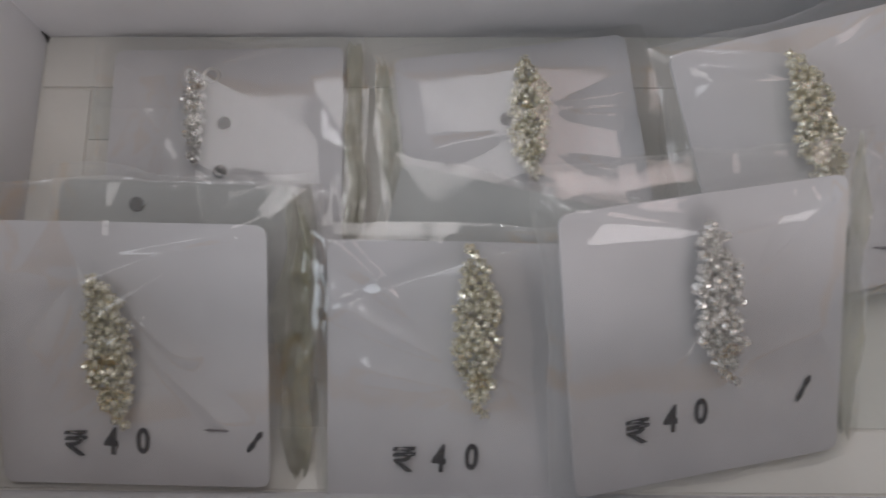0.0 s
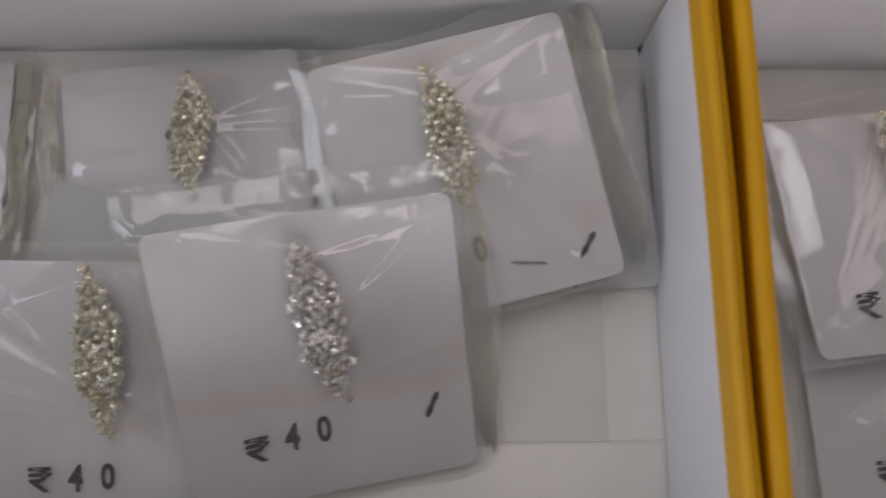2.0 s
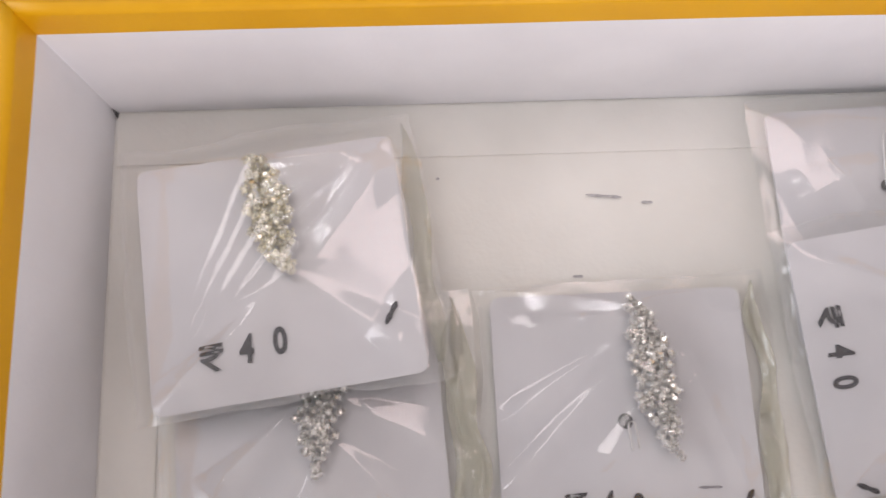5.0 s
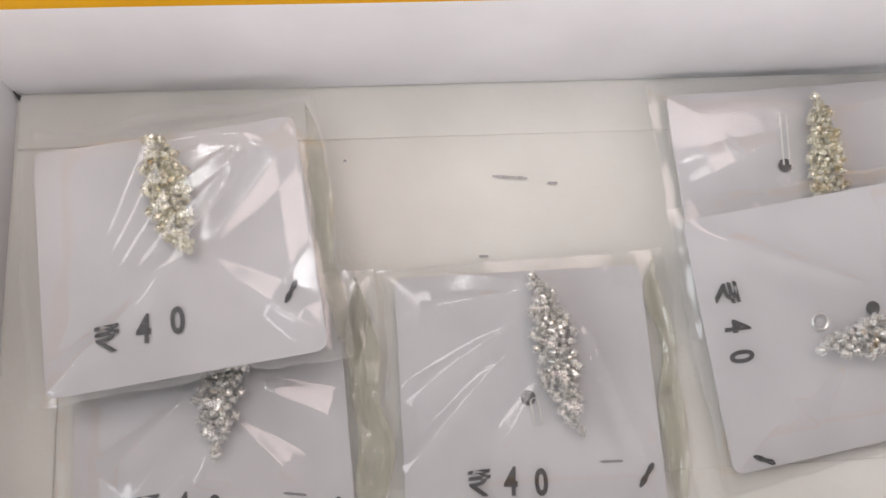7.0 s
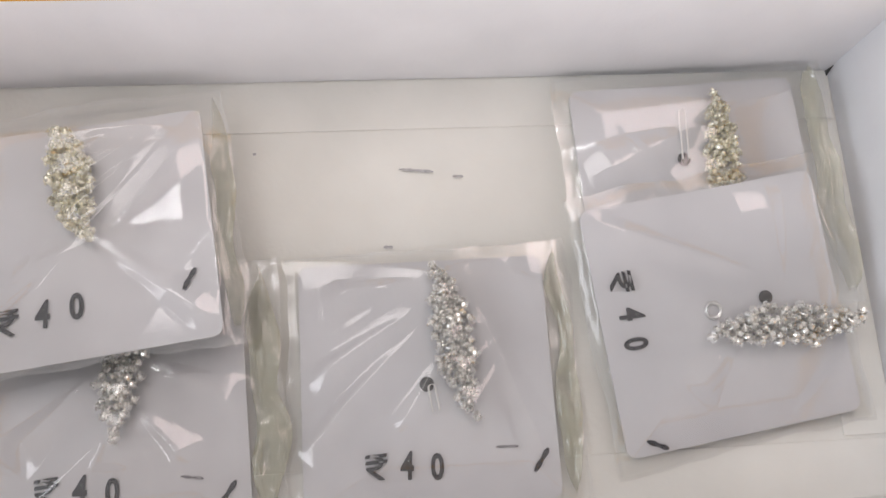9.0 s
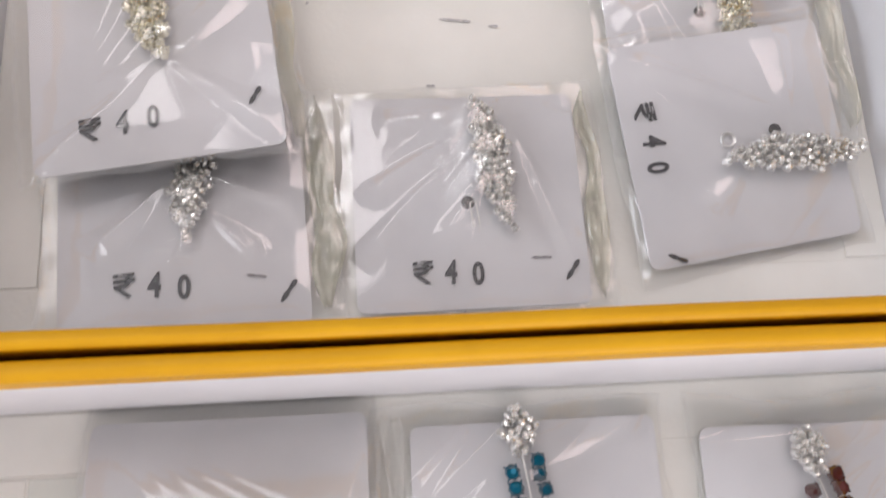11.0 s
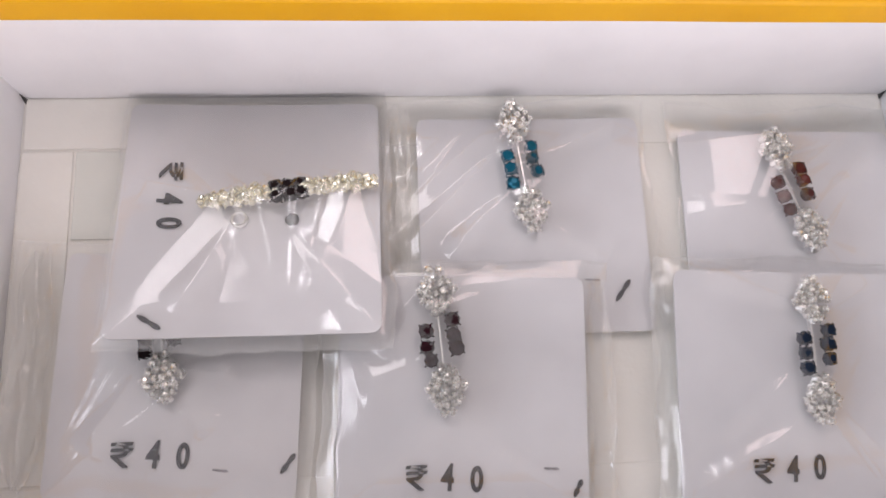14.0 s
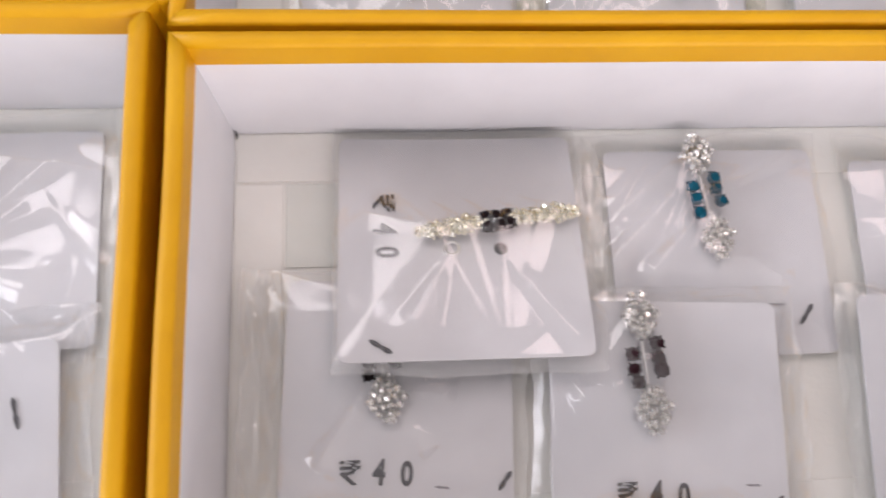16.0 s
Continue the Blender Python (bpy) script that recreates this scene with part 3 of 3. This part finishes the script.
# cards in the first box, from the back
packed(pose(-0.2171, -0.0333, 0.004, 0, 0, 2.1), 0.0630, 0.0635, (-0.0077, 0.0115), 0.0298, 5.6, "clear", "narrow silver rhinestone hair clip seen edge-on, on a card",
       "white card with punched holes, partly covered", 63, holes=((-0.0006, 0.0097), (-0.001, -0.0039)), rings=((-0.0047, 0.0237),), width=0.0055, margins=(0.004, 0.006, 0.003, 0.003))
packed(pose(-0.1372, -0.0321, 0.0046, 2, 0, 8), 0.0635, 0.0635, (0.0023, 0.0105), 0.0366, -3.1, "champagne", GOLD_CLIP,
       "white card with a punched hole, partly covered", 12, creases=((0.0092, 0.0129, 0.0325, 0.0139, 0.0011, 0.002), (0.0097, 0.0097, 0.0319, 0.0077, 0.0011, 0.0024), (0.0074, -0.0001, 0.0329, -0.0126, 0.0011, 0.002), (-0.0009, 0.0071, -0.0291, 0.003, 0.0007, 0.0024)), holes=((-0.0032, 0.0113),), metal=GOLD, margins=(0.006, 0.005, 0.003, 0.003))
packed(pose(-0.0450, -0.0335, 0.0022, 0, 0, 4), 0.060, 0.058, (0, 0), 0, 0, None, "", "white card with a slash, lying under another bagged card", 13, slash=(0.0085, -0.0255, 60, 0.006), margins=(0.003, 0.005, 0.003, 0.003))
packed(pose(-0.0644, -0.0352, 0.0181, 11, 0, 15.3), 0.0645, 0.0670, (-0.0025, 0.0084), 0.0389, 4.9, "champagne", GOLD_CLIP,
       PRICED, 14, creases=((0.0027, 0.0085, 0.0277, -0.0307, 0.0011, 0.003), (0.0025, 0.0242, 0.0314, 0.0331, 0.001, 0.0024), (0.0033, -0.0002, 0.0103, -0.0063, 0.0012, 0.0024), (-0.0053, 0.019, -0.0296, 0.0257, 0.0012, 0.0026), (0.0048, 0.0165, 0.0299, 0.019, 0.0009, 0.003)), writing=((-0.0201, -0.017), (-0.0098, -0.0185), (-0.0014, -0.0191)), slash=(0.0246, -0.0246, 48.0, 0.0074), dash=(0.0095, -0.0253, -16.0, 0.0091), metal=GOLD, drop=0.004, margins=(0.004, 0.010, 0.002, 0.004))
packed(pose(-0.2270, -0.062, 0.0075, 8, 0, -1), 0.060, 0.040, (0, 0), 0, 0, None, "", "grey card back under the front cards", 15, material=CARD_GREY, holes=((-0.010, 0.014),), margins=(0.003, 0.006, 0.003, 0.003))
packed(pose(-0.2322, -0.0868, 0.0129, 20, 0, -0), 0.0655, 0.0647, (-0.0042, 0.0028), 0.0406, 10.5, "champagne", GOLD_CLIP,
       PRICED, 16, creases=((-0.0016, 0.0122, 0.0281, -0.0219, 0.0014, 0.0018), (-0.0002, 0.0142, 0.0169, -0.0012, 0.0013, 0.0018), (-0.01, 0.0221, -0.0329, 0.0197, 0.0012, 0.0024), (-0.0127, 0.0194, -0.0259, -0.0014, 0.0012, 0.0022), (-0.0045, 0.0243, 0.0328, 0.033, 0.0009, 0.0018)), writing=((-0.0142, -0.0218), (-0.0058, -0.021), (0.002, -0.0209)), slash=(0.0293, -0.0206, 55.0, 0.0063), dash=(0.02, -0.0179, -2.0, 0.0059), metal=GOLD, drop=0.004, margins=(0.005, 0.011, 0.003, 0.009))
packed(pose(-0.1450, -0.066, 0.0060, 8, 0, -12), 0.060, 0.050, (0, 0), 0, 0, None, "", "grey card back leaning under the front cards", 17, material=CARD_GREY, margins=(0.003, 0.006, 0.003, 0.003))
packed(pose(-0.1525, -0.0907, 0.0112, 20, 0, -0.1), 0.0655, 0.0670, (0.0027, 0.0126), 0.0422, 6.4, "champagne", GOLD_CLIP,
       PRICED, 18, creases=((-0.0027, 0.0049, -0.0332, 0.0217, 0.0013, 0.0018), (-0.0081, 0.0116, -0.0344, 0.0375, 0.0013, 0.002), (0.0066, 0.0038, 0.0201, -0.0028, 0.0009, 0.0026)), writing=((-0.0139, -0.0199), (-0.0056, -0.0194), (0.0023, -0.0189)), metal=GOLD, drop=0.004, folds=False, margins=(0.003, 0.006, 0.003, 0.004))
packed(pose(-0.0974, -0.0811, 0.0222, 29, 6, 11.0), 0.0668, 0.0688, (0.0010, 0.0103), 0.0421, 10.3, "clear", SILVER_CLIP,
       PRICED, 19, creases=((0.0095, 0.0155, 0.0297, 0.0337, 0.0016, 0.0024), (-0.0005, 0.027, -0.0299, 0.034, 0.0009, 0.002), (0.0001, 0.027, 0.0289, 0.0301, 0.001, 0.002), (0.0058, -0.0055, 0.0321, 0.0017, 0.0006, 0.004)), writing=((-0.0175, -0.0195), (-0.0095, -0.0178), (-0.002, -0.0173)), slash=(0.0238, -0.0162, 62.0, 0.007), drop=0.004)

# cards in the second box
packed(pose(0.2096, -0.0363, 0.0048, 2, 0, 2.7), 0.0655, 0.0635, (0.0069, 0.0057), 0.0460, -1.4, "champagne", GOLD_CLIP,
       "white card with a punched hole, half covered by another card", 21, creases=((0.002, 0.0166, -0.0311, 0.0064, 0.0012, 0.005), (0.0129, 0.024, 0.033, 0.0258, 0.0008, 0.0026)), holes=((-0.0025, 0.0094),), loop=((-0.002, 0.0094, -3, 0.018),), metal=GOLD, width=0.010, margins=(0.004, 0.010, 0.003, 0.004))
packed(pose(0.0534, -0.0882, 0.005, 0, 0, 3.2), 0.0652, 0.0635, (0.0035, 0.0111), 0.0373, -5.1, "clear", SILVER_CLIP,
       PRICED, 22, creases=((-0.004, 0.009, -0.0247, -0.0085, 0.001, 0.0024), (0.007, 0.0095, 0.033, -0.004, 0.001, 0.0026), (0.0053, 0.0004, 0.0192, -0.0146, 0.0009, 0.002), (0.0001, -0.0052, -0.0009, -0.014, 0.0008, 0.002)), writing=((-0.0155, -0.0173), (-0.0079, -0.0177), (-0.0003, -0.019)), slash=(0.0269, -0.0226, 53.0, 0.0073), dash=(0.0186, -0.0178, -12.0, 0.0056), margins=(0.005, 0.009, 0.001, 0.005))
packed(pose(0.047, -0.0461, 0.0151, -4, 0, 7.4), 0.0643, 0.0610, (-0.0001, 0.0137), 0.0349, 12.1, "champagne", GOLD_CLIP,
       PRICED, 23, creases=((0.0009, -0.0038, -0.0309, -0.0299, 0.001, 0.0026), (0.0037, -0.0036, 0.032, -0.0269, 0.0012, 0.0026), (0.0064, -0.0034, 0.0324, 0.0234, 0.0005, 0.0035), (0.0, 0.0257, 0.0243, 0.0271, 0.0009, 0.002)), writing=((-0.0174, -0.019), (-0.0093, -0.018), (-0.0014, -0.0174)), slash=(0.0254, -0.0152, 56.0, 0.006), metal=GOLD, drop=0.003, margins=(0.005, 0.006, 0.002, 0.007))
packed(pose(0.1317, -0.0843, 0.0025, 0, 0, 0.6), 0.0651, 0.0632, (0.0072, 0.0103), 0.0433, 12.3, "clear", SILVER_CLIP,
       PRICED, 24, creases=((-0.001, 0.0189, -0.0315, -0.0004, 0.0009, 0.002), (-0.0013, 0.0132, -0.0326, -0.0178, 0.0009, 0.0018), (0.0041, 0.0071, -0.0077, -0.0129, 0.0008, 0.0022), (0.0137, 0.0196, 0.0296, -0.0222, 0.001, 0.0022), (0.0033, 0.029, 0.0287, 0.0307, 0.0011, 0.0034), (-0.0013, 0.0263, -0.026, 0.0218, 0.0008, 0.0024)), writing=((-0.0141, -0.0209), (-0.0065, -0.0209), (0.0011, -0.0217)), slash=(0.0278, -0.0219, 54.0, 0.0069), dash=(0.0192, -0.018, -2.0, 0.0059), holes=((-0.0003, -0.0011),), loop=((0.0017, -0.0081, 8, 0.008),), margins=(0.004, 0.007, 0.002, 0.003))
packed(pose(0.21, -0.0706, 0.0077, 9, 0, 8.4), 0.0655, 0.0654, (0.0158, -0.0066), 0.0462, 87.1, "clear", SILVER_CLIP,
       PRICED, 25, creases=((0.0183, 0.0028, -0.0324, 0.0314, 0.0012, 0.0022), (0.0, -0.0091, -0.0136, -0.0187, 0.001, 0.0026), (0.0296, -0.0031, 0.0416, 0.0417, 0.0013, 0.002), (0.0166, 0.0024, 0.0173, 0.0337, 0.0008, 0.003)), writing=((-0.0254, 0.0124), (-0.0241, 0.0039), (-0.0246, -0.0039)), slash=(-0.0244, -0.0304, -30.0, 0.0061), holes=((0.0128, 0.0013),), rings=((-0.0021, 0.0006),), facing=-90, drop=0.003, margins=(0.003, 0.004, 0.004, 0.004))

# cards in the third box
packed(pose(0.1447, -0.1782, 0.0025, 0, 0, 0), 0.0655, 0.0635, (-0.0029, 0.0164), 0.0441, 7.6, ("clear", "blue"), "hair clip with two silver clusters and teal blue stones",
       "white card with a black slash, partly covered", 31, fold_film=CLEAR_FOLD, creases=((-0.0096, 0.02, -0.0384, -0.0082, 0.0011, 0.0022), (-0.007, 0.0078, -0.0258, -0.0102, 0.0012, 0.0024), (-0.0104, 0.0361, -0.0346, 0.0118, 0.0009, 0.002), (0.0019, 0.0181, 0.0305, 0.033, 0.0011, 0.0026), (0.0039, -0.0009, 0.0196, -0.0114, 0.001, 0.003)), slash=(0.0241, -0.0202, 53.0, 0.0074), dash=(0.0155, -0.017, -4.0, 0.0046), margins=(0.010, 0.003, 0.001, 0.006))
packed(pose(0.2216, -0.1831, 0.003, 0, 0, -1), 0.0655, 0.0635, (-0.0007, 0.0127), 0.0425, 16.9, ("clear", "red"), "hair clip with two silver clusters and garnet red stones",
       "white card, partly covered by another card", 32, fold_film=CLEAR_FOLD, creases=((-0.0067, 0.0092, -0.0329, 0.0049, 0.0008, 0.0035), (0.0097, 0.0145, 0.0322, 0.0217, 0.0009, 0.0026), (0.0072, -0.003, 0.0308, -0.0083, 0.0008, 0.0026)), margins=(0.003, 0.006, 0.003, 0.008))
packed(pose(0.0476, -0.2176, 0.004, 0, 0, -2.8), 0.0634, 0.0635, (-0.0053, 0.0109), 0.0405, 10.0, ("clear", "black"), "hair clip with silver clusters, half covered by a card",
       PRICED, 33, fold_film=CLEAR_FOLD, creases=((-0.0074, 0.0014, -0.0224, -0.0189, 0.0009, 0.0022), (-0.0002, 0.0015, 0.0161, -0.0012, 0.0009, 0.0022), (0.0006, -0.0073, 0.0092, -0.0159, 0.0008, 0.0022)), writing=((-0.0125, -0.0205), (-0.0048, -0.0202), (0.0027, -0.0206)), slash=(0.0293, -0.0224, 55.0, 0.006), dash=(0.0123, -0.0242, -6.0, 0.004), margins=(0.012, 0.004, 0.001, 0.003))
packed(pose(0.0664, -0.1759, 0.0107, -12, 0, -0.3), 0.0690, 0.0695, (0.0105, 0.0046), 0.0445, 97.4, ("champagne", "black"), "narrow champagne and black rhinestone hair clip on a card",
       PRICED, 34, fold_film=CLEAR_FOLD, creases=((-0.0027, -0.0048, -0.0185, -0.0292, 0.0010, 0.0030), (0.0114, -0.0065, 0.0337, -0.036, 0.0010, 0.0034), (-0.0115, 0.0026, -0.0308, 0.01, 0.0006, 0.0025)), writing=((-0.0217, 0.0124), (-0.0213, 0.0042), (-0.0209, -0.0031)), slash=(-0.0232, -0.0306, -32.0, 0.007), holes=((0.0111, -0.0026),), rings=((-0.0028, -0.0023),), facing=-90, metal=GOLD, squeeze=0.40, drop=0.003,
       margins=(0.002, 0.003, 0.004, 0.006))
packed(pose(0.1218, -0.2261, 0.0071, 3, 0, -2.2), 0.0658, 0.0636, (-0.0063, 0.0145), 0.0422, 6.3, ("clear", "plum"), "hair clip with two silver clusters and dark plum stones",
       PRICED, 35, fold_film=CLEAR_FOLD, creases=((-0.0084, 0.01, -0.0285, 0.0041, 0.0008, 0.0026), (-0.0001, 0.0041, 0.0289, 0.0071, 0.0008, 0.0034), (-0.0047, 0.0346, -0.0227, 0.01, 0.0007, 0.0024), (-0.0016, 0.0284, 0.0311, 0.0303, 0.0006, 0.0022)), writing=((-0.0122, -0.0207), (-0.0043, -0.0205), (0.0033, -0.0211)), slash=(0.0299, -0.0236, 64.0, 0.0048), dash=(0.0229, -0.0186, -3.0, 0.0041), drop=0.003, margins=(0.005, 0.008, 0.002, 0.004))
packed(pose(0.2128, -0.2291, 0.0067, 2, 0, -2.8), 0.0655, 0.0675, (0.0052, 0.0121), 0.0443, 1.9, ("clear", "navy"), "hair clip with two silver clusters and navy stones",
       PRICED, 36, fold_film=CLEAR_FOLD, creases=((0.0034, 0.0225, -0.031, 0.0339, 0.0012, 0.0022), (0.0075, 0.0226, 0.0252, 0.0335, 0.0011, 0.0022), (0.001, -0.0055, -0.0309, -0.0264, 0.001, 0.0024), (0.0099, -0.0055, 0.0277, -0.0204, 0.0009, 0.0026), (-0.0001, 0.0098, -0.0241, -0.0147, 0.0008, 0.0026)), writing=((-0.0101, -0.0202), (-0.0022, -0.0195), (0.0053, -0.0191)), drop=0.003, margins=(0.006, 0.006, 0.002, 0.003))

# cards in the fourth box
packed(pose(-0.0690, -0.170, 0.0025, 0, 0, 1), 0.066, 0.064, (-0.010, 0.010), 0.040, 3, "clear", SILVER_CLIP, "white card in a clear bag by the rim", 41, fold_film=CLEAR_FOLD, margins=(0.005, 0.004, 0.003, 0.006))
packed(pose(-0.0740, -0.2330, 0.0060, 0, 0, 4), 0.066, 0.064, (-0.010, 0.008), 0.040, 3, "clear", SILVER_CLIP, PRICED, 42, fold_film=CLEAR_FOLD, slash=(0.022, 0.013, 100, 0.0085), drop=0.003)

# pen dashes and ticks on the bare base of the second box
for x, y, n, turn in ((0.1316, -0.0260, 0.0096, -6), (0.1432, -0.0281, 0.0030, -4), (0.1229, -0.0478, 0.0026, -4), (0.0869, -0.0198, 0.0008, 0), (0.1283, -0.1185, 0.0054, 74)):
    ob = new("pen_mark", finish(stroke_bm(n, 0.0007), "pen_mark", FAINT))
    ob.matrix_basis = pose(x, y, 0.0006, 0, 0, turn)
    tagged(ob, "short grey pen dash on the white box base", "pen mark", kind="structure")
